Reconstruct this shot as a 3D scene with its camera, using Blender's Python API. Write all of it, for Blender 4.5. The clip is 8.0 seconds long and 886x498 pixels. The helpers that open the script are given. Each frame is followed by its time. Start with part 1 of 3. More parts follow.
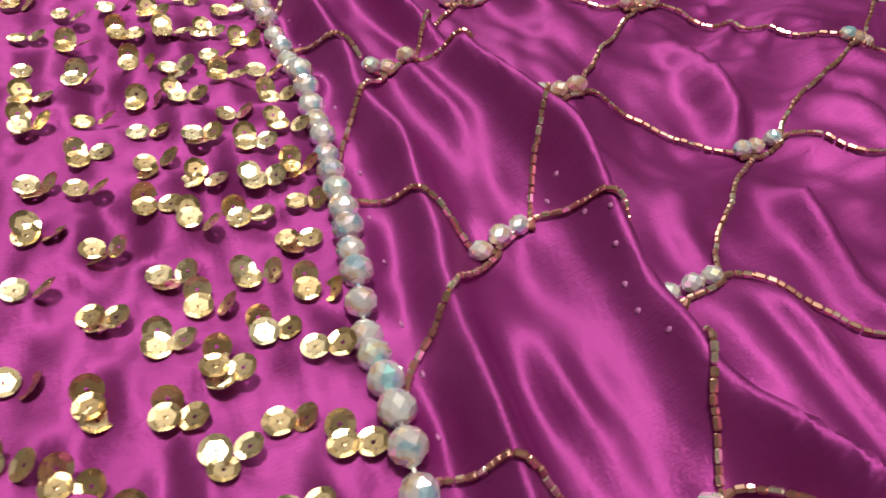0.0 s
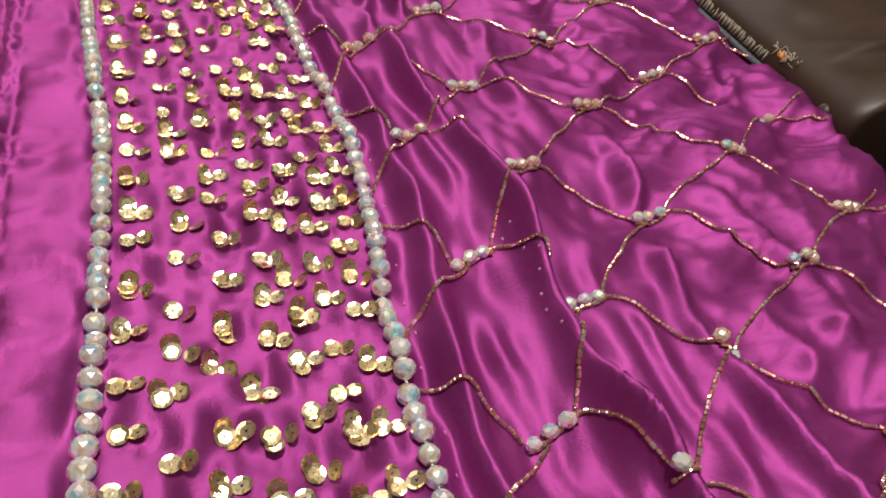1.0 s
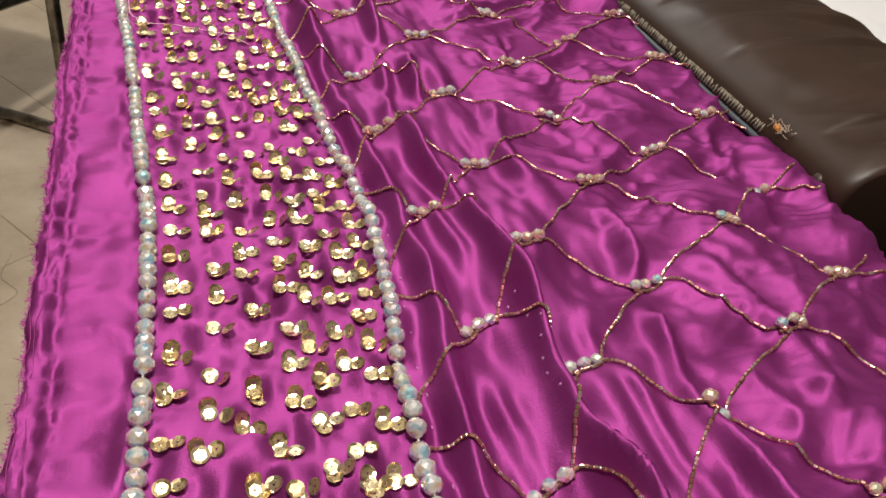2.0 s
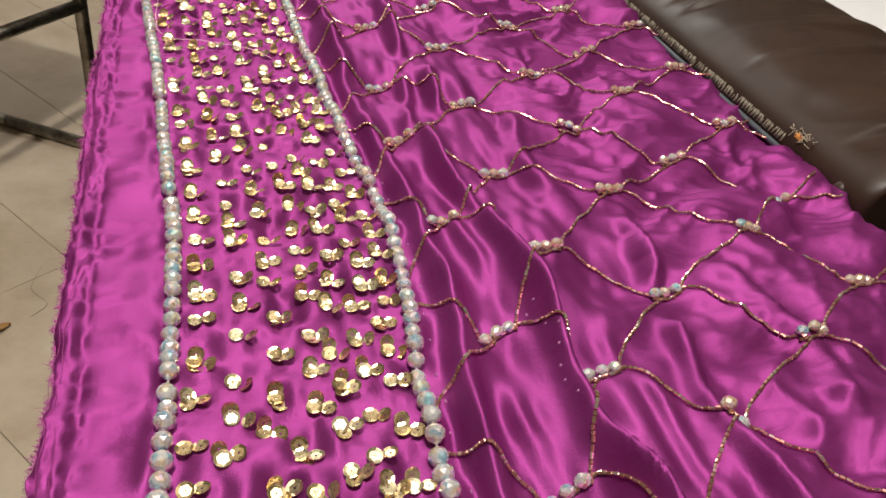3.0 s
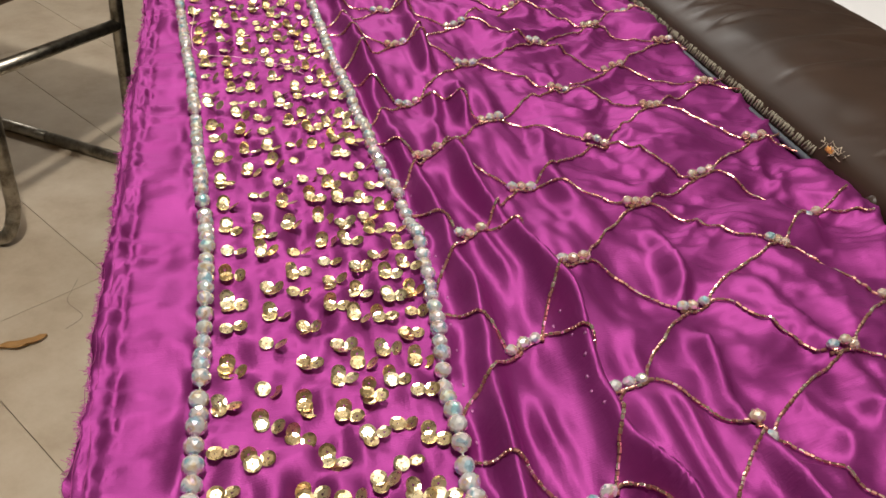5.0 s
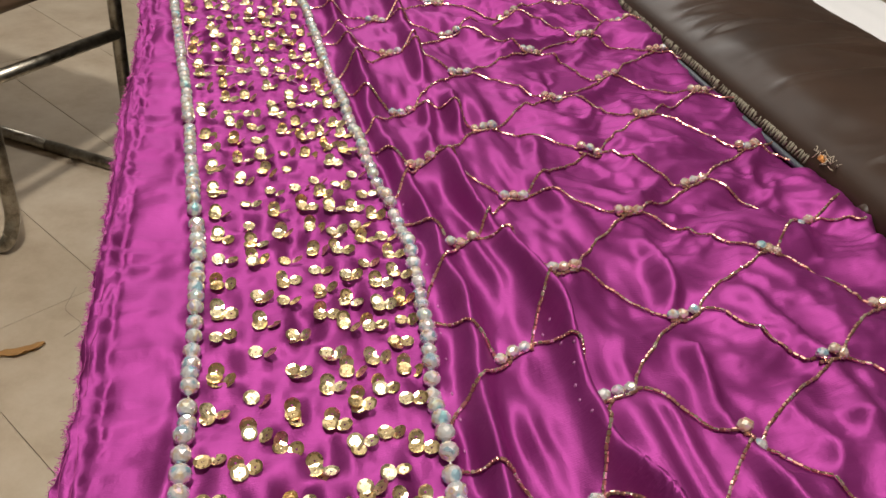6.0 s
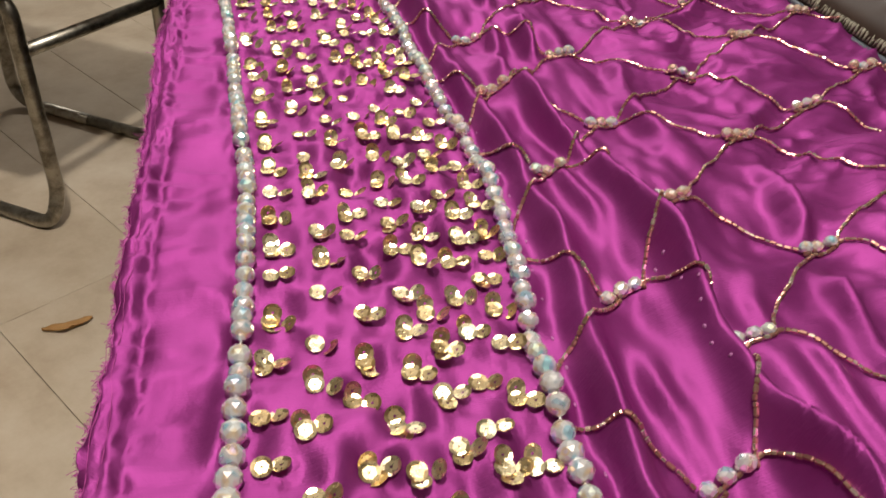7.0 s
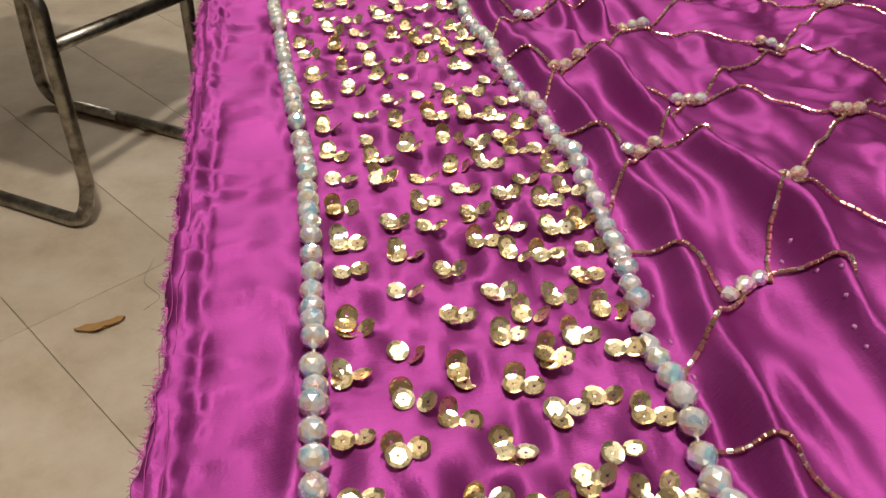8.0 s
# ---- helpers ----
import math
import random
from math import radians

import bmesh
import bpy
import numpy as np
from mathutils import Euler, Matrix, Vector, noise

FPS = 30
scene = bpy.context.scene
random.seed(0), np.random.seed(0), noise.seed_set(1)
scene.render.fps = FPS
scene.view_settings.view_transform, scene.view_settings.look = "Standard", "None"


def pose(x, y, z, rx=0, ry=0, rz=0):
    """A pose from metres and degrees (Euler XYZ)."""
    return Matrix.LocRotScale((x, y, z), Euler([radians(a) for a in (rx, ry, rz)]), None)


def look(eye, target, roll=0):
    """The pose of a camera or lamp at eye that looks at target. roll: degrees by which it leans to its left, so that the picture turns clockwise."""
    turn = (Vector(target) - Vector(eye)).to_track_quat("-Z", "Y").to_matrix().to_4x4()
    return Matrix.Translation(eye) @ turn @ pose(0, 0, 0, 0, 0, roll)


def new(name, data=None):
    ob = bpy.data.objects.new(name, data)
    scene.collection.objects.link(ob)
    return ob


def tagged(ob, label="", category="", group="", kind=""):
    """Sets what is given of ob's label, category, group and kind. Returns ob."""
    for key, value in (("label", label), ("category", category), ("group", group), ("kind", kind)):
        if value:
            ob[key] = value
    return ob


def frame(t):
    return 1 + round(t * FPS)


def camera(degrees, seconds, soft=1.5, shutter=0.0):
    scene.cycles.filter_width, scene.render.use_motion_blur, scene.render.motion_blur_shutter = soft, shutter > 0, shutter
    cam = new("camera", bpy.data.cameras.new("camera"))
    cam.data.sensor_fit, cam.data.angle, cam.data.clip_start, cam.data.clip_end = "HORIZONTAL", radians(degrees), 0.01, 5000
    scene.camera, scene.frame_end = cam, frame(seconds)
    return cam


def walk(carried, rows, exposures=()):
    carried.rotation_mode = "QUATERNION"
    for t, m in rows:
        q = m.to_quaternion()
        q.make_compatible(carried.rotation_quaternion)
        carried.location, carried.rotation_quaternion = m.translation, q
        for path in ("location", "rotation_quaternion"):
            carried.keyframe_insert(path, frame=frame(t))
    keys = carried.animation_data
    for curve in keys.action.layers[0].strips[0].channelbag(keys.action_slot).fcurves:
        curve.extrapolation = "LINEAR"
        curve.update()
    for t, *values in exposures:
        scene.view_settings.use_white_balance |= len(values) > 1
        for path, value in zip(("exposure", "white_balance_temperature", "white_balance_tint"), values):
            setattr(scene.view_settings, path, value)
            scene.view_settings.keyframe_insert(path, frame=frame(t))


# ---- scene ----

# ---------------------------------------------------------------- camera
cam = camera(58.6, 8.0, shutter=0.25)
ROWS = [
    (0.0, -0.0320, -0.0732, 0.6672, -25.61, -42.64, 6.66),
    (0.2, -0.0504, -0.0763, 0.6732, -28.03, -42.46, 9.38),
    (0.5, -0.0737, -0.1002, 0.6992, -27.55, -43.31, 12.08),
    (0.7, -0.0730, -0.1240, 0.7224, -27.95, -41.98, 13.03),
    (1.0, -0.0706, -0.1433, 0.7360, -27.44, -40.88, 14.08),
    (1.2, -0.0716, -0.1512, 0.7482, -26.02, -39.03, 12.69),
    (1.5, -0.0723, -0.1584, 0.7559, -24.64, -37.95, 11.70),
    (2.0, -0.0732, -0.1618, 0.7591, -23.64, -37.28, 11.12),
    (3.5, -0.0726, -0.1674, 0.7603, -20.25, -36.56, 8.87),
    (4.0, -0.0733, -0.1667, 0.7591, -19.48, -36.47, 8.38),
    (4.5, -0.0735, -0.1683, 0.7597, -18.84, -36.23, 8.20),
    (6.0, -0.0689, -0.1718, 0.7624, -18.33, -35.30, 8.06),
    (6.5, -0.0659, -0.1579, 0.7481, -18.21, -35.76, 7.80),
    (6.7, -0.0699, -0.1489, 0.7392, -17.20, -36.25, 6.77),
    (7.0, -0.0739, -0.1409, 0.7154, -14.81, -37.04, 4.90),
    (7.2, -0.0736, -0.1414, 0.7084, -14.08, -37.20, 4.32),
    (7.5, -0.0833, -0.1333, 0.7042, -12.98, -37.40, 3.55),
    (7.7, -0.0848, -0.1233, 0.6989, -12.66, -37.28, 3.13),
    (8.0, -0.0873, -0.1113, 0.6926, -12.75, -37.45, 3.06),
]
walk(cam, [(t, pose(x, y, z, 90 + pitch, 0, yaw) @ pose(0, 0, 0, 0, 0, roll)) for t, x, y, z, yaw, pitch, roll in ROWS])

# ---------------------------------------------------------------- light
world = bpy.data.worlds.new("world")
scene.world = world
world.use_nodes = True
world.node_tree.nodes["Background"].inputs[0].default_value = (1.0, 0.93, 0.84, 1)
world.node_tree.nodes["Background"].inputs[1].default_value = 0.05
scene.view_settings.exposure = 0.0


def bulb(place, radius, watts, colour):
    data = bpy.data.lights.new("bulb_light", "POINT")
    data.shadow_soft_size, data.energy, data.color = radius, watts, colour
    new("bulb_light", data).location = place


# bare ceiling bulb above the sofa; weak unseen second one added to shade folds
LAMPS = ((-0.12, -0.05, 2.28), (0.62, 0.45, 2.28))
bulb((-0.12, -0.05, 2.20), 0.06, 118, (1.0, 0.94, 0.86))
bulb((0.62, 0.45, 2.20), 0.06, 10, (1.0, 0.93, 0.84))
# unseen tube light, added high on the wall the camera faces for satin sheen
tube_data = bpy.data.lights.new("sheen_tube_light", "AREA")
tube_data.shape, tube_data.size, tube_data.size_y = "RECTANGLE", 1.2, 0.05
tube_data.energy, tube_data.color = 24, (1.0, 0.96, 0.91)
new("sheen_tube_light", tube_data).matrix_world = look((0.25, 2.93, 2.15), (0.1, 0.2, 0.3))

# ---------------------------------------------------------------- materials
def material(name, colour, rough=0.5, metal=0.0, **extra):
    m = bpy.data.materials.new(name)
    m.use_nodes = True
    b = m.node_tree.nodes["Principled BSDF"]
    b.inputs["Base Color"].default_value = (*colour, 1)
    b.inputs["Roughness"].default_value = rough
    b.inputs["Metallic"].default_value = metal
    for key, value in extra.items():
        b.inputs[key.replace("_", " ")].default_value = value
    return m


def link(m, a, b):
    m.node_tree.links.new(a, b)


def node(m, kind, **values):
    n = m.node_tree.nodes.new(kind)
    for key, value in values.items():
        n.inputs[key.replace("_", " ")].default_value = value
    return n


def bsdf(m):
    return m.node_tree.nodes["Principled BSDF"]


def coords(m, scale=(1, 1, 1)):
    c = node(m, "ShaderNodeTexCoord")
    s = node(m, "ShaderNodeMapping", Scale=scale)
    link(m, c.outputs["Object"], s.inputs["Vector"])
    return s.outputs["Vector"]


def noise_tex(m, where, scale, detail=3.0, rough=0.55):
    n = node(m, "ShaderNodeTexNoise", Scale=scale, Detail=detail, Roughness=rough)
    link(m, where, n.inputs["Vector"])
    return n.outputs["Fac"]


def ramp(m, fac, stops):
    r = m.node_tree.nodes.new("ShaderNodeValToRGB")
    while len(r.color_ramp.elements) < len(stops):
        r.color_ramp.elements.new(0.5)
    for e, (p, c) in zip(r.color_ramp.elements, stops):
        e.position, e.color = p, (*c, 1)
    link(m, fac, r.inputs["Fac"])
    return r.outputs["Color"]


def remap(m, fac, low, high):
    r = node(m, "ShaderNodeMapRange")
    r.inputs["To Min"].default_value, r.inputs["To Max"].default_value = low, high
    link(m, fac, r.inputs["Value"])
    return r.outputs["Result"]


def bump(m, height, strength, distance, before=None):
    b = node(m, "ShaderNodeBump", Strength=strength, Distance=distance)
    link(m, height, b.inputs["Height"])
    if before is not None:
        link(m, before, b.inputs["Normal"])
    link(m, b.outputs["Normal"], bsdf(m).inputs["Normal"])
    return b.outputs["Normal"]


# magenta satin: fine weave, slubs, broad tinted gloss
satin = material("magenta_satin", (0.31, 0.04, 0.21), 0.6, 0.72)
bsdf(satin).inputs["Specular IOR Level"].default_value = 0.28
bsdf(satin).inputs["Specular Tint"].default_value = (1.0, 0.78, 1.0, 1)
bsdf(satin).inputs["Anisotropic"].default_value = 0.7
_tangent = satin.node_tree.nodes.new("ShaderNodeTangent")
_tangent.direction_type, _tangent.uv_map = "UV_MAP", "weave"
link(satin, _tangent.outputs["Tangent"], bsdf(satin).inputs["Tangent"])
_p = coords(satin)
_slub = noise_tex(satin, coords(satin, (900, 60, 60)), 1.0, 2)
_weft = noise_tex(satin, coords(satin, (70, 1500, 60)), 1.0, 2)
_weave = noise_tex(satin, coords(satin, (1400, 1400, 400)), 1.0, 1)
_tone = noise_tex(satin, _p, 26.0, 4)
link(satin, ramp(satin, _tone, [(0.25, (0.228, 0.029, 0.166)), (0.75, (0.305, 0.046, 0.228))]), bsdf(satin).inputs["Base Color"])
link(satin, remap(satin, _slub, 0.57, 0.66), bsdf(satin).inputs["Roughness"])
_n = bump(satin, _weave, 0.22, 0.0003)
_n = bump(satin, _weft, 0.28, 0.0004, _n)
_n = bump(satin, noise_tex(satin, _p, 130.0, 4, 0.6), 0.32, 0.0010, _n)
_crease = node(satin, "ShaderNodeMath")
_crease.operation = "PINGPONG"
_crease.inputs[1].default_value = 0.5
link(satin, noise_tex(satin, coords(satin, (1.0, 1.5, 1)), 34.0, 3, 0.5), _crease.inputs[0])
bump(satin, _crease.outputs[0], 0.14, 0.005, _n)

hem_mat = material("deep_magenta_thread", (0.30, 0.03, 0.19), 0.6)
thread_mat = material("magenta_thread", (0.52, 0.09, 0.36), 0.55)

gold = material("gold_sequin_foil", (0.88, 0.70, 0.38), 0.25, 1.0)
_info = node(gold, "ShaderNodeObjectInfo")
link(gold, ramp(gold, _info.outputs["Random"], [(0.0, (0.70, 0.51, 0.26)), (0.5, (0.84, 0.67, 0.39)), (1.0, (0.94, 0.83, 0.56))]), bsdf(gold).inputs["Base Color"])
link(gold, remap(gold, noise_tex(gold, coords(gold), 900, 2), 0.20, 0.38), bsdf(gold).inputs["Roughness"])

def crystal_glass(name, tints):
    """Cut glass with a patchy iridescent coating."""
    m = material(name, (0.9, 0.9, 0.9), 0.02, 0.24)
    b = bsdf(m)
    b.inputs["Transmission Weight"].default_value = 0.40
    b.inputs["IOR"].default_value = 1.62
    b.inputs["Coat Weight"].default_value = 1.0
    b.inputs["Coat Roughness"].default_value = 0.03
    b.inputs["Coat IOR"].default_value = 2.2
    b.inputs["Thin Film IOR"].default_value = 2.3
    info = node(m, "ShaderNodeObjectInfo")
    link(m, remap(m, info.outputs["Random"], 260, 620), b.inputs["Thin Film Thickness"])
    shift = node(m, "ShaderNodeVectorMath")
    shift.operation = "ADD"
    link(m, coords(m), shift.inputs[0])
    link(m, info.outputs["Random"], shift.inputs[1])
    patch = noise_tex(m, shift.outputs[0], 300, 0)
    link(m, ramp(m, patch, tints), b.inputs["Base Color"])
    return m


crystal = crystal_glass("iridescent_crystal", [(0.28, (0.45, 0.78, 0.92)), (0.40, (0.97, 0.98, 0.98)), (0.58, (0.98, 0.96, 0.92)), (0.68, (1.0, 0.74, 0.46)), (0.80, (0.80, 0.70, 0.95))])
rose_crystal = crystal_glass("rose_crystal", [(0.28, (0.86, 0.44, 0.32)), (0.45, (0.95, 0.66, 0.48)), (0.6, (0.96, 0.86, 0.76)), (0.75, (0.92, 0.55, 0.42))])

# bead tones differ at random; the palest carry the cord's glints as colour
copper = material("rose_gold_bugle_beads", (0.72, 0.45, 0.30), 0.25, 0.9)
_geo = node(copper, "ShaderNodeNewGeometry")
link(copper, ramp(copper, _geo.outputs["Random Per Island"], [(0.0, (0.46, 0.23, 0.17)), (0.55, (0.68, 0.42, 0.31)), (1.0, (0.98, 0.84, 0.70))]), bsdf(copper).inputs["Base Color"])
link(copper, remap(copper, _geo.outputs["Random Per Island"], 0.34, 0.12), bsdf(copper).inputs["Roughness"])

leather = material("brown_leatherette", (0.050, 0.030, 0.022), 0.40)
_p = coords(leather)
link(leather, ramp(leather, noise_tex(leather, _p, 14, 4), [(0.3, (0.021, 0.0105, 0.006)), (0.7, (0.035, 0.018, 0.0105))]), bsdf(leather).inputs["Base Color"])
link(leather, remap(leather, noise_tex(leather, _p, 60, 3), 0.38, 0.54), bsdf(leather).inputs["Roughness"])
bsdf(leather).inputs["Specular IOR Level"].default_value = 0.36
bump(leather, noise_tex(leather, _p, 900, 2), 0.12, 0.0006)

piping_mat = material("blue_grey_piping", (0.055, 0.064, 0.078), 0.45)
stitch_mat = material("olive_grey_thread", (0.23, 0.21, 0.155), 0.75)
foam = material("orange_foam", (0.62, 0.27, 0.07), 0.9)
bump(foam, noise_tex(foam, coords(foam), 700, 3), 0.8, 0.002)
pale = material("pale_lining", (0.50, 0.43, 0.33), 0.8)

pale_thread = material("pale_pink_thread", (0.80, 0.52, 0.62), 0.6)
speck_mat = material("mauve_speck", (0.36, 0.12, 0.29), 0.6)
hair_mat = material("dark_hair", (0.03, 0.02, 0.015), 0.4)

tile_mat = material("beige_floor_tile", (0.45, 0.37, 0.27), 0.32)
_p = coords(tile_mat)
_a = noise_tex(tile_mat, _p, 9, 6, 0.65)
_mix = ramp(tile_mat, _a, [(0.28, (0.36, 0.275, 0.19)), (0.52, (0.47, 0.385, 0.285)), (0.75, (0.55, 0.47, 0.365))])
link(tile_mat, _mix, bsdf(tile_mat).inputs["Base Color"])
link(tile_mat, remap(tile_mat, noise_tex(tile_mat, _p, 35, 4), 0.28, 0.48), bsdf(tile_mat).inputs["Roughness"])
grout = material("grey_grout", (0.41, 0.34, 0.25), 0.9)

steel = material("worn_chromed_steel", (0.36, 0.34, 0.29), 0.30, 1.0)
_p = coords(steel)
link(steel, ramp(steel, noise_tex(steel, _p, 45, 5, 0.7), [(0.35, (0.16, 0.14, 0.11)), (0.6, (0.42, 0.39, 0.33))]), bsdf(steel).inputs["Base Color"])
link(steel, remap(steel, noise_tex(steel, _p, 90, 4), 0.22, 0.50), bsdf(steel).inputs["Roughness"])
seat_mat = material("brown_vinyl_seat", (0.22, 0.145, 0.095), 0.5)
link(seat_mat, ramp(seat_mat, noise_tex(seat_mat, coords(seat_mat), 22, 4), [(0.3, (0.17, 0.11, 0.07)), (0.7, (0.27, 0.18, 0.12))]), bsdf(seat_mat).inputs["Base Color"])
leaf_mat = material("dry_brown_leaf", (0.34, 0.175, 0.05), 0.7)
# walls and ceiling stay out of view; their dark tones hold back bounce light
wall_mat = material("dimmed_tan_paint", (0.17, 0.155, 0.13), 0.8)
bump(wall_mat, noise_tex(wall_mat, coords(wall_mat), 160, 3), 0.15, 0.002)
ceiling_mat = material("dimmed_white_paint", (0.34, 0.33, 0.31), 0.85)
sheet_mat = material("white_cotton", (0.60, 0.60, 0.61), 0.85)
bump(sheet_mat, noise_tex(sheet_mat, coords(sheet_mat), 900, 2), 0.15, 0.0005)
# ---------------------------------------------------------------- helpers
U = 0.00125          # the layout below is drawn in units of 1.25 mm
TOP = 0.5408         # height of the seat on which the cloth lies


def smooth(t):
    t = np.clip(t, 0.0, 1.0)
    return t * t * (3 - 2 * t)


def mesh_of(bm, name, mat, shade=True):
    me = bpy.data.meshes.new(name)
    bm.normal_update()
    bm.to_mesh(me)
    bm.free()
    me.materials.append(mat)
    me.polygons.foreach_set("use_smooth", [shade] * len(me.polygons))
    return me


def hang(name, me, parent, m=Matrix(), label=""):
    ob = new(name, me)
    ob.parent = parent
    ob.matrix_basis = m
    if label:
        ob["label"] = label
    return ob


def part(name, bm, mat, parent, label="", shade=True):
    return hang(name, mesh_of(bm, name, mat, shade), parent, Matrix(), label)


def box(bm, lo, hi, bevel=0.0, segments=3):
    made = bmesh.ops.create_cube(bm, size=1.0, matrix=Matrix.LocRotScale(
        [(a + b) / 2 for a, b in zip(lo, hi)], None, [b - a for a, b in zip(lo, hi)]))
    if bevel:
        edges = list({e for v in made["verts"] for e in v.link_edges})
        bmesh.ops.bevel(bm, geom=edges, offset=bevel, segments=segments, profile=0.5, affect="EDGES")
    return bm


def tube(bm, points, radius, sides=12, closed=False):
    """A round tube along a list of Vectors."""
    points = [Vector(p) for p in points]
    n, rings = len(points), []
    side = None
    for i, p in enumerate(points):
        a = points[(i - 1) % n] if closed or i else p
        b = points[(i + 1) % n] if closed or i < n - 1 else p
        way = (b - a).normalized()
        if side is None:
            side = way.orthogonal().normalized()
        side = (side - way * side.dot(way)).normalized()
        up = way.cross(side)
        r = radius[i] if isinstance(radius, (list, tuple)) else radius
        rings.append([bm.verts.new(p + r * (math.cos(k * math.tau / sides) * side + math.sin(k * math.tau / sides) * up)) for k in range(sides)])
    for i in range(n if closed else n - 1):
        a, b = rings[i], rings[(i + 1) % n]
        for k in range(sides):
            bm.faces.new((a[k], a[(k + 1) % sides], b[(k + 1) % sides], b[k]))
    if not closed:
        bm.faces.new(rings[0][::-1])
        bm.faces.new(rings[-1])
    return bm


def rounded(points, radius, steps=7):
    """A polyline with its inner corners rounded."""
    points = [Vector(p) for p in points]
    out = [points[0]]
    for a, b, c in zip(points, points[1:], points[2:]):
        p, q = b + (a - b).normalized() * radius, b + (c - b).normalized() * radius
        for k in range(steps + 1):
            t = k / steps
            out.append((1 - t) ** 2 * p + 2 * t * (1 - t) * b + t * t * q)
    return out + [points[-1]]


# ---------------------------------------------------------------- relief of the cloth (units of U)
_table = np.random.RandomState(7).rand(256, 256)


def vnoise(x, y):
    """Smooth value noise, about -1 to 1."""
    xi, yi = np.floor(x).astype(int), np.floor(y).astype(int)
    fx, fy = x - xi, y - yi
    fx, fy = fx ** 3 * (fx * (fx * 6 - 15) + 10), fy ** 3 * (fy * (fy * 6 - 15) + 10)
    a, b = _table[xi % 256, yi % 256], _table[(xi + 1) % 256, yi % 256]
    c, d = _table[xi % 256, (yi + 1) % 256], _table[(xi + 1) % 256, (yi + 1) % 256]
    return 2 * ((a * (1 - fx) + b * fx) * (1 - fy) + (c * (1 - fx) + d * fx) * fy) - 1


def curve_through(knots):
    ys, xs = [k[0] for k in knots], [k[1] for k in knots]

    def at(y):
        # monotone-free cubic through the knots
        y = np.asarray(y, float)
        i = np.clip(np.searchsorted(ys, y) - 1, 0, len(ys) - 2)
        Y, X = np.array(ys, float), np.array(xs, float)
        slope = np.gradient(X, Y)
        h = Y[i + 1] - Y[i]
        t = np.clip((y - Y[i]) / h, 0, 1)
        return ((2 * t ** 3 - 3 * t ** 2 + 1) * X[i] + (t ** 3 - 2 * t ** 2 + t) * h * slope[i]
                + (3 * t ** 2 - 2 * t ** 3) * X[i + 1] + (t ** 3 - t ** 2) * h * slope[i + 1])
    return at


row_left = curve_through([(-90, -76), (-7, -71.5), (22, -69.5), (54, -68), (91, -67), (138, -69), (222, -73), (305, -79), (520, -92)])
row_right = curve_through([(-90, -3), (-14, -1), (14, 0), (53, 5), (101, 8), (147, 3.5), (222, -1), (320, -5), (520, -14)])

# folds: knots (y, x), height, width to either side
FOLDS = [
    ([(-90, 10), (12, 14), (42, 17.5), (72, 18.5), (108, 18), (148, 15.5), (200, 13), (260, 12), (520, 4)], 9.0, 3.2, 4.6),
    ([(-96, 56), (-40, 50), (-17, 46), (10, 47), (36, 48.5), (58, 48), (82, 46), (104, 43)], 12.5, 3.9, 2.4),
    ([(-96, 52), (-40, 46), (-17, 42), (10, 43), (36, 44.5), (58, 44), (82, 42), (104, 39)], 5.0, 8.5, 5.0),
    ([(98, 45), (122, 41), (142, 39), (168, 38)], 12.0, 4.4, 2.8),
    ([(180, 52), (204, 55), (232, 58)], 10.0, 4.5, 3.0),
    ([(232, 45), (277, 48), (332, 51), (412, 53)], 10.0, 4.5, 3.0),
    ([(154, 31), (177, 35), (206, 42), (226, 44)], 4.2, 3.0, 3.4),
    ([(58, 34), (80, 34), (104, 31)], 3.4, 3.0, 3.0),
    ([(-60, 30), (-13, 27), (4, 27), (18, 28)], 2.4, 3.6, 4.2),
    ([(-80, 93), (-22, 86), (2, 87), (14, 90), (26, 91.5), (40, 91)], 7.0, 4.5, 3.2),
    ([(40, 93), (52, 97), (64, 101), (81, 104), (102, 106)], 6.0, 6.0, 3.0),
    ([(108, 82), (148, 80), (188, 90)], 4.2, 6.0, 3.6),
    ([(-22, 131), (8, 137), (38, 129), (68, 124)], 5.5, 7.0, 4.0),
    ([(-60, 72), (-25, 70), (0, 71), (18, 69)], 4.4, 3.4, 3.4),
    ([(213, 110), (238, 114), (268, 119)], 5.0, 6.0, 3.2),
]
_folds = [(curve_through(k), k[0][0], k[-1][0], a, wl, wr) for k, a, wl, wr in FOLDS]


_pull = random.Random(21)
PULLS = [(y0 + _pull.uniform(-5, 5), _pull.uniform(-0.12, 0.42), _pull.uniform(0.6, 2.1), _pull.uniform(-84, -70)) for y0 in range(-84, 430, 13)]


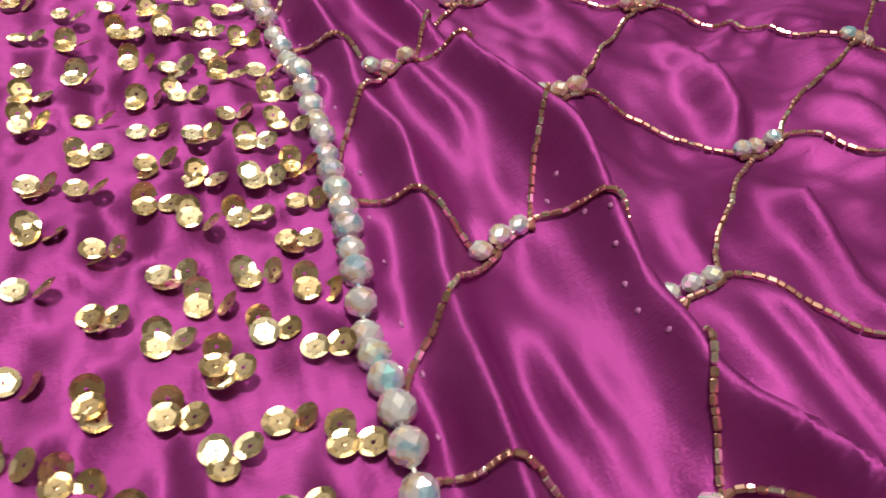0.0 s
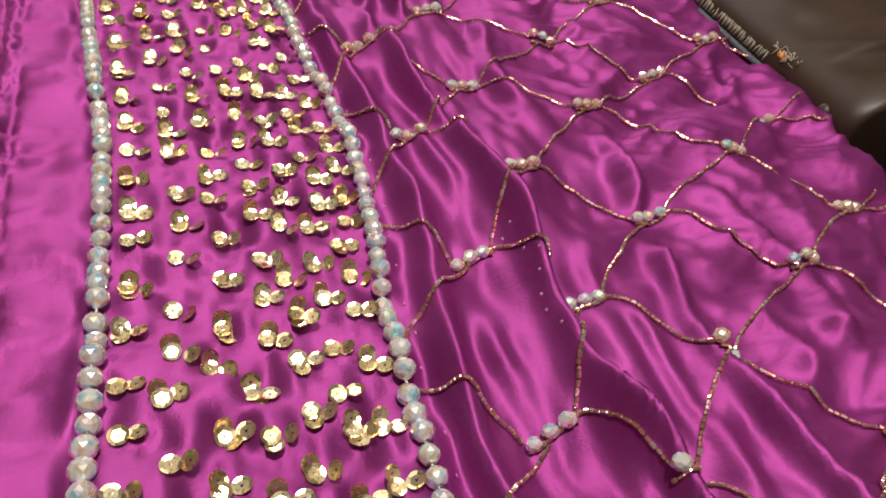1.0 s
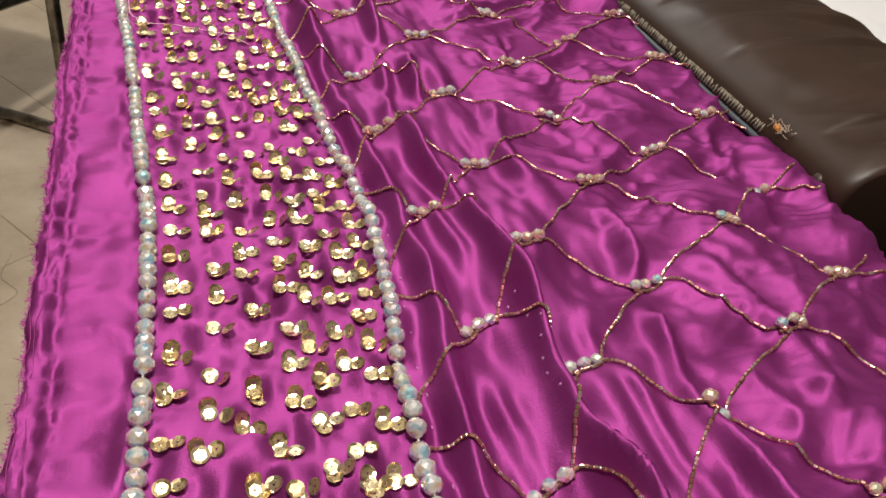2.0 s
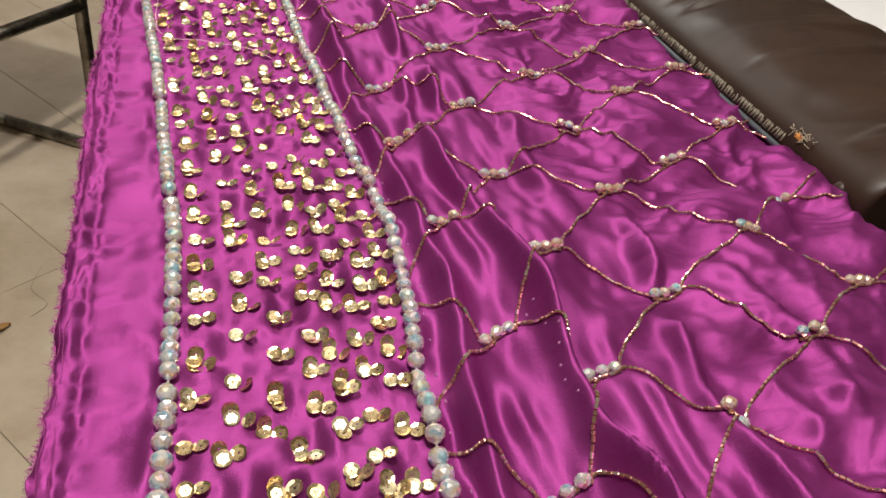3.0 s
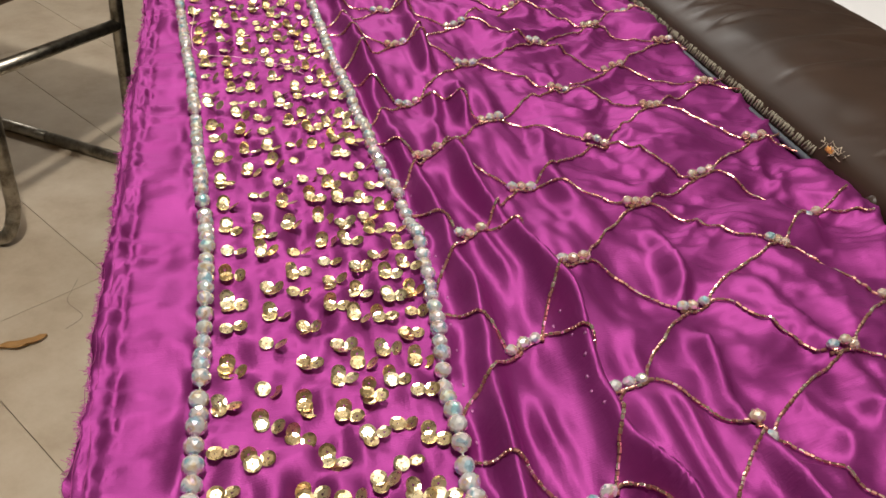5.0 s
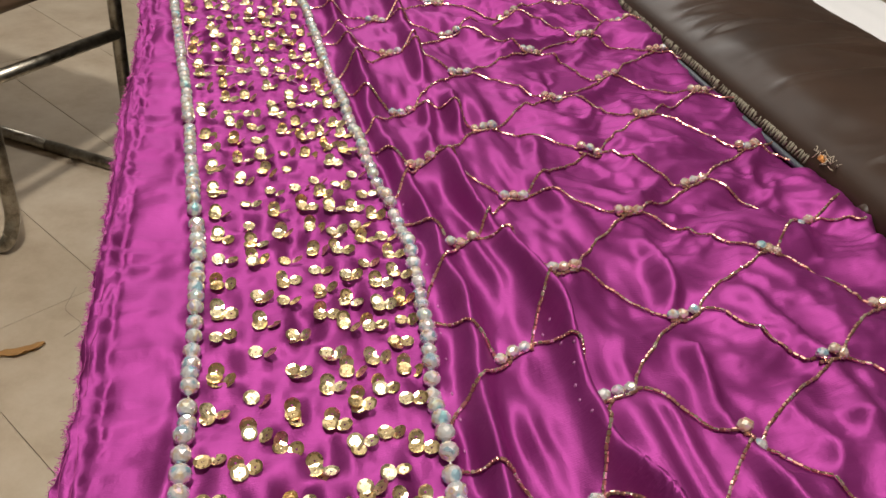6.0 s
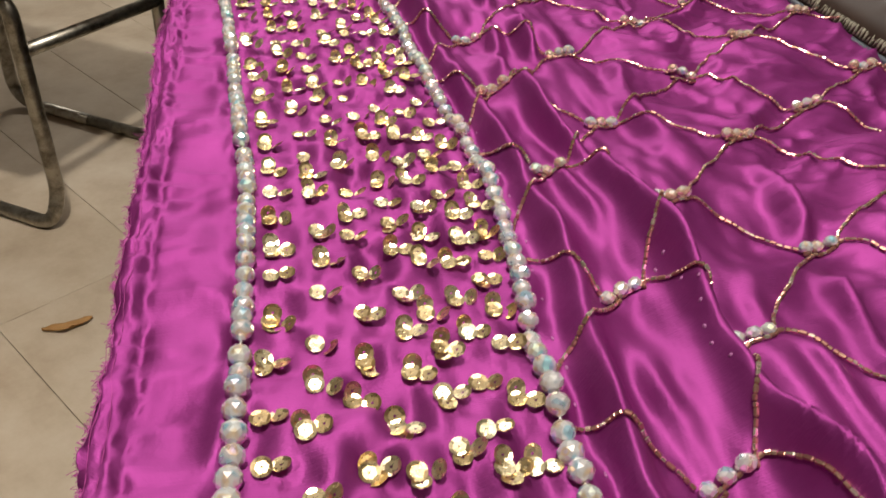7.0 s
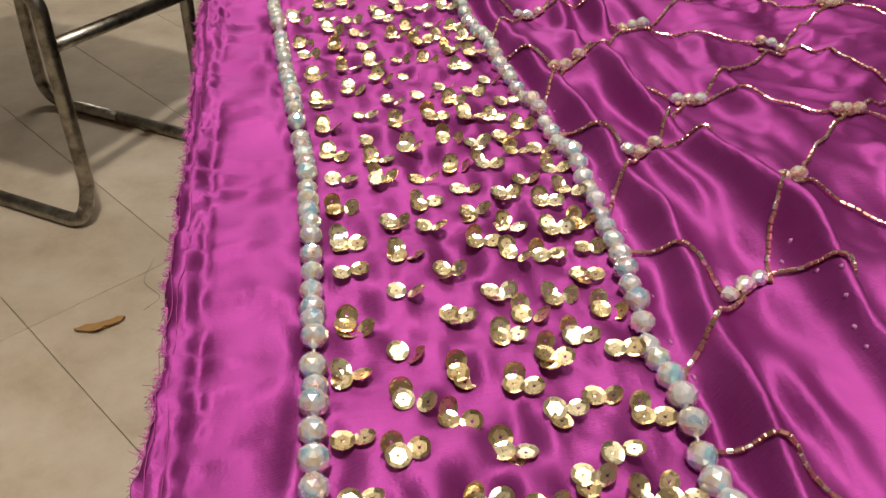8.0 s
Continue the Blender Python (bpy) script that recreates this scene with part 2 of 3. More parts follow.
def relief(x, y):
    """Height of the cloth over its support, all in units of U."""
    x, y = np.asarray(x, float), np.asarray(y, float)
    left, right = row_left(y), row_right(y)
    z = np.zeros(np.broadcast(x, y).shape)
    net = smooth((x - right - 1) / 9)            # the netted field
    border = smooth((left - 1 - x) / 6)          # the plain border
    strip = (1 - net) * (1 - border)
    wob = 1.6 * vnoise(x * 0 + 3.1, y / 21.0)
    for at, y0, y1, a, wl, wr in _folds:
        d = x - at(y) - wob
        fade = smooth((y - y0) / 16) * smooth((y1 - y) / 16)
        z = z + a * fade * np.exp(-np.abs(d / np.where(d < 0, wl, wr)) ** 2.1) * (0.85 + 0.25 * vnoise(x * 0 + a * 9.7, y / 33.0))
    z = z - 1.6 * np.exp(-((x - right - 6.5) / 3.5) ** 2)
    # crumple of the field, sharper and denser away from the gathers
    far = net * smooth((x - 60) / 60)
    u, v = x * 0.85 + y * 0.5, y * 0.85 - x * 0.5
    wu, wv = u + 7 * vnoise(x / 31, y / 31), v + 7 * vnoise(x / 29 + 40, y / 29)
    z = z + net * 4.2 * vnoise(wu / 26 + 5, wv / 40)
    z = z + far * (6.0 * (0.5 - np.abs(vnoise(wu / 34 + 11, wv / 20 + 3))) + 2.3 * (0.5 - np.abs(vnoise(wu / 19 + 31, wv / 11))))
    u, v = 0.97 * x - 0.25 * y + 5 * vnoise(x / 15 + 7, y / 15), 0.97 * y + 0.25 * x + 4 * vnoise(x / 17, y / 17 + 9)
    z = z + far * (1.9 * (0.5 - np.abs(vnoise(u / 26 + 2, v / 6.5 + 9))) + 1.2 * (0.5 - np.abs(vnoise(u / 13 + 3, v / 3.4 + 19))))
    z = z + net * (1 - far) * (2.4 * vnoise(x / 10, y / 26 + 7) + 0.9 * vnoise(x / 5 + 3, y / 12))
    # dimples where the sequins pull the strip
    z = z + strip * (2.5 * vnoise(x / 8.5 + 17, y / 10.5) + 0.65 * vnoise(x / 4 + 2, y / 4.5 + 60))
    # the border: cross puckers, a stitched hem, a drooping raw edge
    pull = vnoise(x / 34 + 2, y / 9.5 + 21 + 0.03 * x + 0.5 * vnoise(x / 20, y / 30)) + 0.5 * vnoise(x / 13, y / 5.2)
    z = z + border * (0.5 * pull + 0.8 * (0.5 - np.abs(vnoise((x + 0.5 * y) / 21 + 4, (y - 0.4 * x) / 12))) + 2.2 * vnoise(x / 26 + 8, y / 34 + 2) + 1.2 * vnoise(x / 12 + 8, y / 15 + 5))
    # taut creases that fan out from the stitched hem
    for y0, slope, high, reach in PULLS:
        d = y - y0 - slope * (x + 93) - 0.8 * vnoise(x / 9 + y0, y * 0 + 1.5)
        z = z + border * high * np.exp(-np.abs(d / np.where(d > 0, 2.6, 0.9))) * smooth((reach - x) / 12 + 0.2)
    hem = np.exp(-((x + 92.5 - 0.7 * vnoise(x * 0 + 3, y / 8.0)) / 1.2) ** 2)
    z = z - hem * (1.2 + 1.3 * vnoise(x * 0 + 5, y / 3.1))
    z = z + smooth((-91 - x) / 3) * (1.0 + 1.7 * vnoise(x / 1.7 + 0.4 * vnoise(x * 0 + 2, y / 14), y / 26 + 4) + 0.8 * vnoise(x / 3.2, y / 4.4) + 0.35 * vnoise(x / 1.3, y / 1.9))
    z = z - 1.2 * smooth((-92 - x) / 10)
    return np.maximum(z, -4.6) + 5.0


def on_cloth(x, y, lift=0.0):
    return Vector((x * U, y * U, TOP + (float(relief(x, y)) + lift) * U))


def edge_x(y):
    return -100.0 + 1.6 * vnoise(y * 0 + 0.5, y / 26.0) + 0.8 * vnoise(y * 0 + 9.5, y / 5.0) + 0.4 * vnoise(y * 0 + 4.5, y / 1.9)


# ---------------------------------------------------------------- room
def slab(name, lo, hi, mat, kind="structure", label="", category=""):
    ob = new(name, mesh_of(box(bmesh.new(), lo, hi), name, mat, False))
    return tagged(ob, label, category, "", kind)


slab("floor", (-2.6, -2.4, -0.12), (2.4, 3.0, -0.006), grout, label="beige tiled floor with thin joints", category="floor")
slab("wall_east", (2.4, -2.4, -0.12), (2.5, 3.0, 2.6), wall_mat, label="plain painted wall out of view behind the sofa, dimmed to hold back bounce light", category="wall")
slab("wall_west", (-2.7, -2.4, -0.12), (-2.6, 3.0, 2.6), wall_mat, label="plain painted wall out of view, dimmed to hold back bounce light", category="wall")
slab("wall_south", (-2.7, -2.5, -0.12), (2.5, -2.4, 2.6), wall_mat, label="plain painted wall out of view, dimmed to hold back bounce light", category="wall")
# paler than the other walls, so the satin mirrors a brighter far side
slab("wall_north", (-2.7, 3.0, -0.12), (2.5, 3.1, 2.6), ceiling_mat, label="plain painted wall out of view, dimmed to hold back bounce light", category="wall")
slab("ceiling", (-2.7, -2.5, 2.6), (2.5, 3.1, 2.7), ceiling_mat, label="plain ceiling out of view, greyed to hold back bounce light", category="ceiling")
# cords and sockets, out of view; the second belongs to the added bulb
for x, y, z in LAMPS:
    lamp = new("pendant_lamp", mesh_of(tube(bmesh.new(), [(0, 0, 0.04), (0, 0, 0.318)], 0.004, 8), "pendant_lamp", wall_mat))
    lamp.location = (x, y, z)
    tagged(lamp, "unseen bare bulb on a short white ceiling cord", "lamp", "ceiling bulbs")
    part("socket", tube(bmesh.new(), [(0, 0, 0.012), (0, 0, 0.05)], 0.018, 16), wall_mat, lamp)

# fitting for the added tube light, out of view as well
fitting = new("sheen_tube_lamp", mesh_of(box(bmesh.new(), (-0.63, -0.03, 0.0), (0.63, 0.0, 0.07), 0.006), "sheen_tube_lamp", ceiling_mat))
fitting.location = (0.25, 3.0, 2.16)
tagged(fitting, "unseen white wall-mounted tube lamp fitting, added for the satin's sheen", "lamp")
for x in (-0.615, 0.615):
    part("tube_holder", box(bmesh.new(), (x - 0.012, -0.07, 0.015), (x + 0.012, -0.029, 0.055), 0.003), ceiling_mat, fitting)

# ---------------------------------------------------------------- sofa under the cloth
sofa = new("sofa", mesh_of(box(bmesh.new(), (-86 * U, -0.75, 0.10), (505 * U, 1.55, TOP - 0.045), 0.012), "sofa", leather))
tagged(sofa, "brown leatherette sofa with the cloth spread on its seat", "sofa")
bm = bmesh.new()
box(bm, (-88 * U, -0.74, TOP - 0.044), (214 * U, 1.54, TOP - 0.0005), 0.010, 4)
part("seat", bm, leather, sofa)
for px in (-80, 460):
    for py in (-0.70, 1.48):
        bm = bmesh.new()
        box(bm, (px * U, py, -0.004), (px * U + 0.05, py + 0.05, 0.101), 0.004, 1)
        part("foot", bm, steel, sofa)


def cushion_profile(k, grow):
    """Cross-section of the pad, k from 0 (seam) over the top to 1 (underside, back at the seam)."""
    a = k * math.tau
    cx, cz, rx, rz = 296, 3.0, 77, 27
    ca, sa = -math.cos(a), math.sin(a)
    x = cx + rx * grow * math.copysign(abs(ca) ** 0.80, ca)
    z = cz + rz * grow * (math.copysign(abs(sa) ** 0.85, sa) if sa > 0 else 1.6 * math.copysign(abs(sa) ** 0.5, sa))
    return x, z


def leather_cushion():
    bm = bmesh.new()
    y0, y1, ny, na = 88.0, 980.0, 430, 72
    rings = []
    for j in range(ny + 1):
        f = j / ny
        y = y0 + (y1 - y0) * f ** 1.5
        end = min(1.0, (0.93 + 0.07 * math.sqrt(max(0.0, 1 - (1 - min(1, (y - y0) / 10)) ** 2))))
        ring = []
        for i in range(na):
            x, z = cushion_profile(i / na, end)
            up = max(0.0, (z - 6) / 20)
            w = float(vnoise(x / 55 + 3, y / 17 + 0.14 * x / 10)) * 1.5 + float(vnoise(x / 120, y / 60 + 8)) * 2.6
            w += 3.0 * max(0.0, 0.62 - 2.2 * abs(float(vnoise(x / 150 + 4, y / 21 + 0.02 * x + 0.3)))) * (0.5 + 0.5 * float(vnoise(x / 50 + 9, y / 60)))
            w += 3.4 * max(0.0, float(vnoise(x / 80 + 12, y / 8.5 + 0.2))) ** 2
            ring.append(bm.verts.new((x * U, y * U, TOP + (z + up * w * float(smooth((x - 226) / 14))) * U)))
        rings.append(ring)
    for a, b in zip(rings, rings[1:]):
        for i in range(na):
            bm.faces.new((a[i], b[i], b[(i + 1) % na], a[(i + 1) % na]))
    bm.faces.new(rings[0])
    bm.faces.new(rings[-1][::-1])
    bmesh.ops.recalc_face_normals(bm, faces=bm.faces)
    ob = new("sofa_cushion", mesh_of(bm, "sofa_cushion", leather))
    tagged(ob, "brown leatherette cushion with a frayed, torn corner seam", "cushion")
    bm = bmesh.new()
    tube(bm, [(( 217.2 + 0.6 * float(vnoise(np.array(y / 30.0), np.array(2.5)))) * U, y * U, TOP + 4.4 * U) for y in np.arange(118, 970, 6.0)], 1.7 * U, 8)
    part("piping", bm, piping_mat, ob, "blue-grey worn piping along the seam")
    rng = random.Random(4)
    bm = bmesh.new()
    y, k = 148.0, 0
    while y < 520:
        a = Vector((219.0 + rng.uniform(-0.6, 0.4), y + rng.uniform(-0.6, 0.6), 6.6))
        b = Vector((223.8 + rng.uniform(-0.8, 1.0), y + 1.6 + rng.uniform(-0.8, 0.8), 11.5))
        mid = (a + b) / 2 + Vector((-0.8, 0, 1.0))
        c = Vector((219.0, y + 2.8, 6.6))
        tube(bm, [p * U + Vector((0, 0, TOP)) for p in (a, mid, b, (b + c) / 2 + Vector((-0.8, 0, 1.0)), c)], 0.60 * U, 5)
        y += 2.6 + rng.uniform(-0.3, 0.4)
    part("seam_stitching", bm, stitch_mat, ob, "olive-grey frayed overcast stitching")
    # the tear: foam showing among loose threads
    bm = bmesh.new()
    bmesh.ops.create_icosphere(bm, subdivisions=3, radius=1.0)
    for v in bm.verts:
        v.co = Vector((223.4 + 2.4 * v.co.x, 141 + 4.2 * v.co.y, 12.0 + 2.2 * v.co.z)) * U + Vector((0, 0, TOP)) + 0.0012 * noise.noise_vector(v.co * 2.6)
    part("torn_foam", bm, foam, ob, "orange foam showing through the tear")
    bm = bmesh.new()
    for i in range(34):
        p = Vector((220.5 + rng.uniform(-1, 4), 141 + rng.uniform(-13, 9), 11.5 + rng.uniform(-1, 3)))
        way = Vector((rng.uniform(-1, 1.2), rng.uniform(-1, 1), rng.uniform(0, 0.9))).normalized() * rng.uniform(2, 5.5)
        tube(bm, [(p + way * t + Vector((rng.uniform(-.6, .6), rng.uniform(-.6, .6), rng.uniform(-.4, .6)))) * U + Vector((0, 0, TOP)) for t in (0, 0.33, 0.66, 1)], 0.22 * U, 4)
    part("loose_threads", bm, pale, ob, "pale frayed threads at the tear")
    bm = bmesh.new()
    bmesh.ops.create_uvsphere(bm, u_segments=14, v_segments=9, radius=1.0)
    for v in bm.verts:
        v.co = Vector((222.0 + 4.6 * v.co.x, 104 + 4.6 * v.co.y, 6.0 + 4.4 * v.co.z)) * U + Vector((0, 0, TOP)) + 0.0006 * noise.noise_vector(v.co * 1.7)
    part("corner_knob", bm, leather, ob, "puckered leatherette corner")
    return ob


leather_cushion()

# a smooth white sheet over the seat behind the cushion
bm = bmesh.new()
bmesh.ops.create_grid(bm, x_segments=40, y_segments=90, size=0.5)
for v in bm.verts:
    x, y = 368 + (v.co.x + 0.5) * 140, 60 + (v.co.y + 0.5) * 900
    z = -3 + 3.0 * float(vnoise(np.array(x / 60.0), np.array(y / 90.0))) + 0.8 * float(vnoise(np.array(x / 14.0), np.array(y / 40.0)))
    v.co = Vector((x * U, y * U, TOP + z * U))
bmesh.ops.solidify(bm, geom=bm.faces, thickness=0.004)
tagged(new("white_sheet", mesh_of(bm, "white_sheet", sheet_mat)), "plain white sheet spread behind the leatherette cushion", "sheet")

# ---------------------------------------------------------------- tubular chair
SIDE, ALONG = Vector((0.54, 0.84, 0)).normalized(), Vector((-0.84, 0.54, 0)).normalized()
FOOT = Vector((-314 * U, 710 * U, 0))


def chair_at(s, a, z):
    """A place on the chair: s from the front hoop to the back one, a across from its near side, z up (metres)."""
    return FOOT + SIDE * s + ALONG * a + Vector((0, 0, z))


def hoop_chair():
    ob = tagged(new("chair"), "low tubular steel chair with a brown vinyl seat", "chair")
    wide, r = 0.44, 0.0105
    for name, s, top, wide, bend in (("front_leg_hoop", 0.024, 0.335, 0.44, 0.024), ("back_leg_hoop", 0.298, 0.345, 0.33, 0.05)):
        bm = bmesh.new()
        pts = [(s - 0.024, wide / 2, r), (s - 0.024, 0, r), (s, 0, 0.05), (s, 0, top), (s - 0.006, wide / 2, top)]
        path = rounded([chair_at(*p) for p in pts], 0.024)
        tube(bm, path, r, 12)
        tube(bm, rounded([chair_at(s - 0.024, wide / 2, r), chair_at(s - 0.024, wide, r), chair_at(s - 0.01, wide, top), chair_at(s - 0.006, wide / 2, top)], bend), r, 12)
        part(name, bm, steel, ob)
    wide = 0.44
    for a in (0.0, wide):
        bm = bmesh.new()
        tube(bm, [chair_at(0.024, a, 0.267), chair_at(0.30, a, 0.250)], r * 0.92, 12)
        part("side_stretcher", bm, steel, ob)
    bm = bmesh.new()
    box(bm, (-0.03, -0.015, 0.345), (0.36, wide + 0.015, 0.392), 0.018, 5)
    for v in bm.verts:
        v.co = chair_at(*v.co)
    bmesh.ops.recalc_face_normals(bm, faces=bm.faces)
    part("seat", bm, seat_mat, ob, "padded brown vinyl seat")
    return ob


hoop_chair()

# a scrap of dry leaf on the floor
bm = bmesh.new()
made = bmesh.ops.create_grid(bm, x_segments=14, y_segments=5, size=1.0)
for v in bm.verts:
    w = (1 - v.co.x ** 2) ** 0.6 * (0.7 + 0.5 * noise.noise(v.co * 2.1))
    v.co = Vector((v.co.x * 0.030, v.co.y * 0.0085 * w + 0.006 * v.co.x ** 2, 0.003 + 0.004 * v.co.y ** 2 + 0.003 * noise.noise(v.co * 3.0)))
bmesh.ops.solidify(bm, geom=bm.faces, thickness=0.0006)
leaf = new("dry_leaf", mesh_of(bm, "dry_leaf", leaf_mat))
leaf.matrix_basis = pose(-272 * U, 534 * U, 0, 0, 0, 15)
tagged(leaf, "small curled dry brown leaf lying on the tiles", "leaf")

# ---------------------------------------------------------------- the embroidered cloth
cloth = tagged(new("embroidered_cloth"), "magenta satin cloth embroidered with sequins, crystal beads and a bead net", "fabric")


def cloth_sheet():
    ys = np.arange(-88, 560, 1.5)
    cols = 250
    f = np.linspace(0, 1, cols)
    right_edge = 217.5 + 1.2 * vnoise(ys * 0 + 2.2, ys / 24.0)
    X = edge_x(ys)[:, None] * (1 - f) + right_edge[:, None] * f
    Y = ys[:, None] + 0 * X
    Z = relief(X, Y) - 2.2 * smooth((X - 212) / 6)
    verts = np.stack([X * U, Y * U, TOP + Z * U], -1).reshape(-1, 3)
    n = len(ys)
    i = (np.arange(n - 1)[:, None] * cols + np.arange(cols - 1)[None]).ravel()
    faces = np.stack([i, i + 1, i + cols + 1, i + cols], -1)
    me = bpy.data.meshes.new("satin_sheet")
    me.from_pydata(verts.tolist(), [], faces.tolist())
    me.polygons.foreach_set("use_smooth", [True] * len(me.polygons))
    me.materials.append(satin)
    weave = me.uv_layers.new(name="weave")
    corner_verts = np.zeros(len(me.loops), int)
    me.loops.foreach_get("vertex_index", corner_verts)
    weave.data.foreach_set("uv", (verts[corner_verts][:, (1, 0)] * (1, -1) + 0.5).ravel().tolist())
    ob = hang("satin_sheet", me, cloth)
    mod = ob.modifiers.new("thickness", "SOLIDIFY")
    mod.thickness, mod.offset = 0.0004, -1
    return ob


cloth_sheet()

# frayed edge
rng = random.Random(11)
bm = bmesh.new()
fray_y = np.array([rng.uniform(-85, 420) for i in range(3600)])
fray_x = edge_x(fray_y) + 0.4
fray_z = relief(fray_x, fray_y)
for x, y, z in zip(fray_x, fray_y, fray_z):
    p = Vector((x * U, y * U, TOP + z * U))
    way = Vector((-rng.uniform(0.2, 1.2) ** 2 - 0.3, rng.uniform(-1.3, 1.3), rng.uniform(-0.6, 0.7))) * U * (2.2 if rng.random() < 0.04 else 1.0)
    tube(bm, [p, p + way * 0.5 + Vector((0, rng.uniform(-0.4, 0.4) * U, 0)), p + way], 0.075 * U, 3)
fray = part("frayed_threads", bm, thread_mat, cloth, "fine frayed threads of the raw edge")
fray["kind"] = "stuff"
bm = bmesh.new()
for x0 in (-96.6, -99.2):
    pts = [on_cloth(x0 + 1.6 * float(vnoise(np.array(x0), np.array(y / 12.0))), y, 0.25) for y in np.arange(-85, 420, 3.0)]
    tube(bm, pts, 0.10 * U, 4)
part("hem_threads", bm, hem_mat, cloth)


# beads
def crystal_mesh(name, radius, half, mat, sides=7, seed=1):
    """A cut-glass rondelle bored along y: two tapered crowns of triangles and a zigzag girdle."""
    rng = random.Random(seed)
    bm = bmesh.new()
    rings = []
    for j, (h, r) in enumerate(((-1.0, 0.40), (-0.66, 0.76), (-0.24, 0.98), (0.24, 0.98), (0.66, 0.76), (1.0, 0.40))):
        turn = 0.5 * (j % 2)
        rings.append([bm.verts.new(Vector((r * radius * math.cos((k + turn) * math.tau / sides), h * half, r * radius * math.sin((k + turn) * math.tau / sides))) * rng.uniform(0.97, 1.04)) for k in range(sides)])
    for j, (a, b) in enumerate(zip(rings, rings[1:])):
        for k in range(sides):
            n = (k + 1) % sides
            if j % 2 == 0:
                bm.faces.new((a[k], b[k], a[n])), bm.faces.new((a[n], b[k], b[n]))
            else:
                bm.faces.new((a[k], b[n], a[n])), bm.faces.new((a[k], b[k], b[n]))
    bm.faces.new(rings[0]), bm.faces.new(rings[-1][::-1])
    bmesh.ops.recalc_face_normals(bm, faces=bm.faces)
    return mesh_of(bm, name, mat, False)


bead_meshes = [crystal_mesh("bead", 2.95 * U, 2.60 * U, crystal, 10, n) for n in (1, 2, 3)]
node_meshes = [crystal_mesh("net_bead", 2.05 * U, 2.25 * U, rose_crystal), crystal_mesh("net_bead", 2.05 * U, 2.25 * U, crystal)]


def bead_row(at, y, y_end, pitch, label):
    rng = random.Random(int(pitch * 1000) + int(y))
    path = []
    while y < y_end:
        x = float(at(y)) + rng.uniform(-0.25, 0.25)
        slope = math.degrees(math.atan2(float(at(y + 2) - at(y - 2)), 4))
        lift = float(relief(x, y)) * 0.6 + 0.4 * float(relief(x - 3, y) + relief(x + 3, y)) / 2
        p = Vector((x * U, y * U, TOP + (lift + 2.35) * U))
        s = rng.uniform(0.93, 1.06)
        m = Matrix.Translation(p) @ pose(0, 0, 0, rng.uniform(-9, 9), 0, -slope + rng.uniform(-9, 9)) @ pose(0, 0, 0, 0, rng.uniform(0, 45), 0) @ Matrix.Scale(s, 4)
        hang("bead", bead_meshes[rng.randrange(3)], cloth, m)
        path.append(p)
        y += pitch * rng.uniform(0.97, 1.03)
    bm = bmesh.new()
    tube(bm, path, 0.38 * U, 5)
    part("bead_thread", bm, crystal, cloth)


bead_row(row_left, -80, 470, 5.75, "left")
bead_row(row_right, -78, 470, 5.75, "right")


# sequin flowers
def sequin_mesh():
    """A cupped sequin: a pierced flat hexagon inside six rim facets."""
    bm = bmesh.new()
    hole = [bm.verts.new((0.34 * U * math.cos(k * math.tau / 6), 0.34 * U * math.sin(k * math.tau / 6), -0.02 * U)) for k in range(6)]
    inner = [bm.verts.new((1.58 * U * math.cos(k * math.tau / 6), 1.58 * U * math.sin(k * math.tau / 6), 0.0)) for k in range(6)]
    outer = [bm.verts.new((2.3 * U * math.cos(k * math.tau / 18), 2.3 * U * math.sin(k * math.tau / 18), (0.24, 0.34, 0.34)[k % 3] * U)) for k in range(18)]
    for k in range(6):
        n = (k + 1) % 6
        bm.faces.new((hole[k], hole[n], inner[n], inner[k]))
        o = [outer[(3 * k + i) % 18] for i in range(4)]
        bm.faces.new((inner[k], inner[n], o[3], o[2], o[1], o[0])[::-1])
    bmesh.ops.recalc_face_normals(bm, faces=bm.faces)
    return mesh_of(bm, "sequin", gold, False)


sequin = sequin_mesh()
bm = bmesh.new()
bmesh.ops.create_icosphere(bm, subdivisions=1, radius=0.62 * U)
knot = mesh_of(bm, "sequin_flower", gold)


def sequin_flower(x, y, rng):
    p = on_cloth(x, y, 0.9)
    flower = hang("sequin_flower", knot, cloth, Matrix.Translation(p) @ pose(0, 0, 0, 0, 0, rng.uniform(-16, 14)))
    lay = [(-0.2, 0.0, 0.5, rng.uniform(-4, 18), rng.uniform(-12, 10)),
           (rng.uniform(3.6, 4.5), rng.uniform(-1.5, 0.4), 0.7, rng.uniform(-24, 12), rng.uniform(-50, -4))]
    if rng.random() < 0.62:
        lay.append((rng.uniform(-0.8, 0.6), rng.uniform(2.2, 3.1), 1.2, rng.uniform(25, 70), rng.uniform(-15, 15)))
    if rng.random() < 0.35:
        lay.append((rng.uniform(0.0, 1.6), rng.uniform(-2.7, -1.9), 0.1, rng.uniform(-30, 0), rng.uniform(-14, 16)))
    for dx, dy, dz, rx, ry in lay:
        hang("sequin", sequin, flower, pose(dx * U, dy * U, dz * U, rx, ry, rng.uniform(0, 30)) @ Matrix.Scale(rng.uniform(0.94, 1.06), 4))


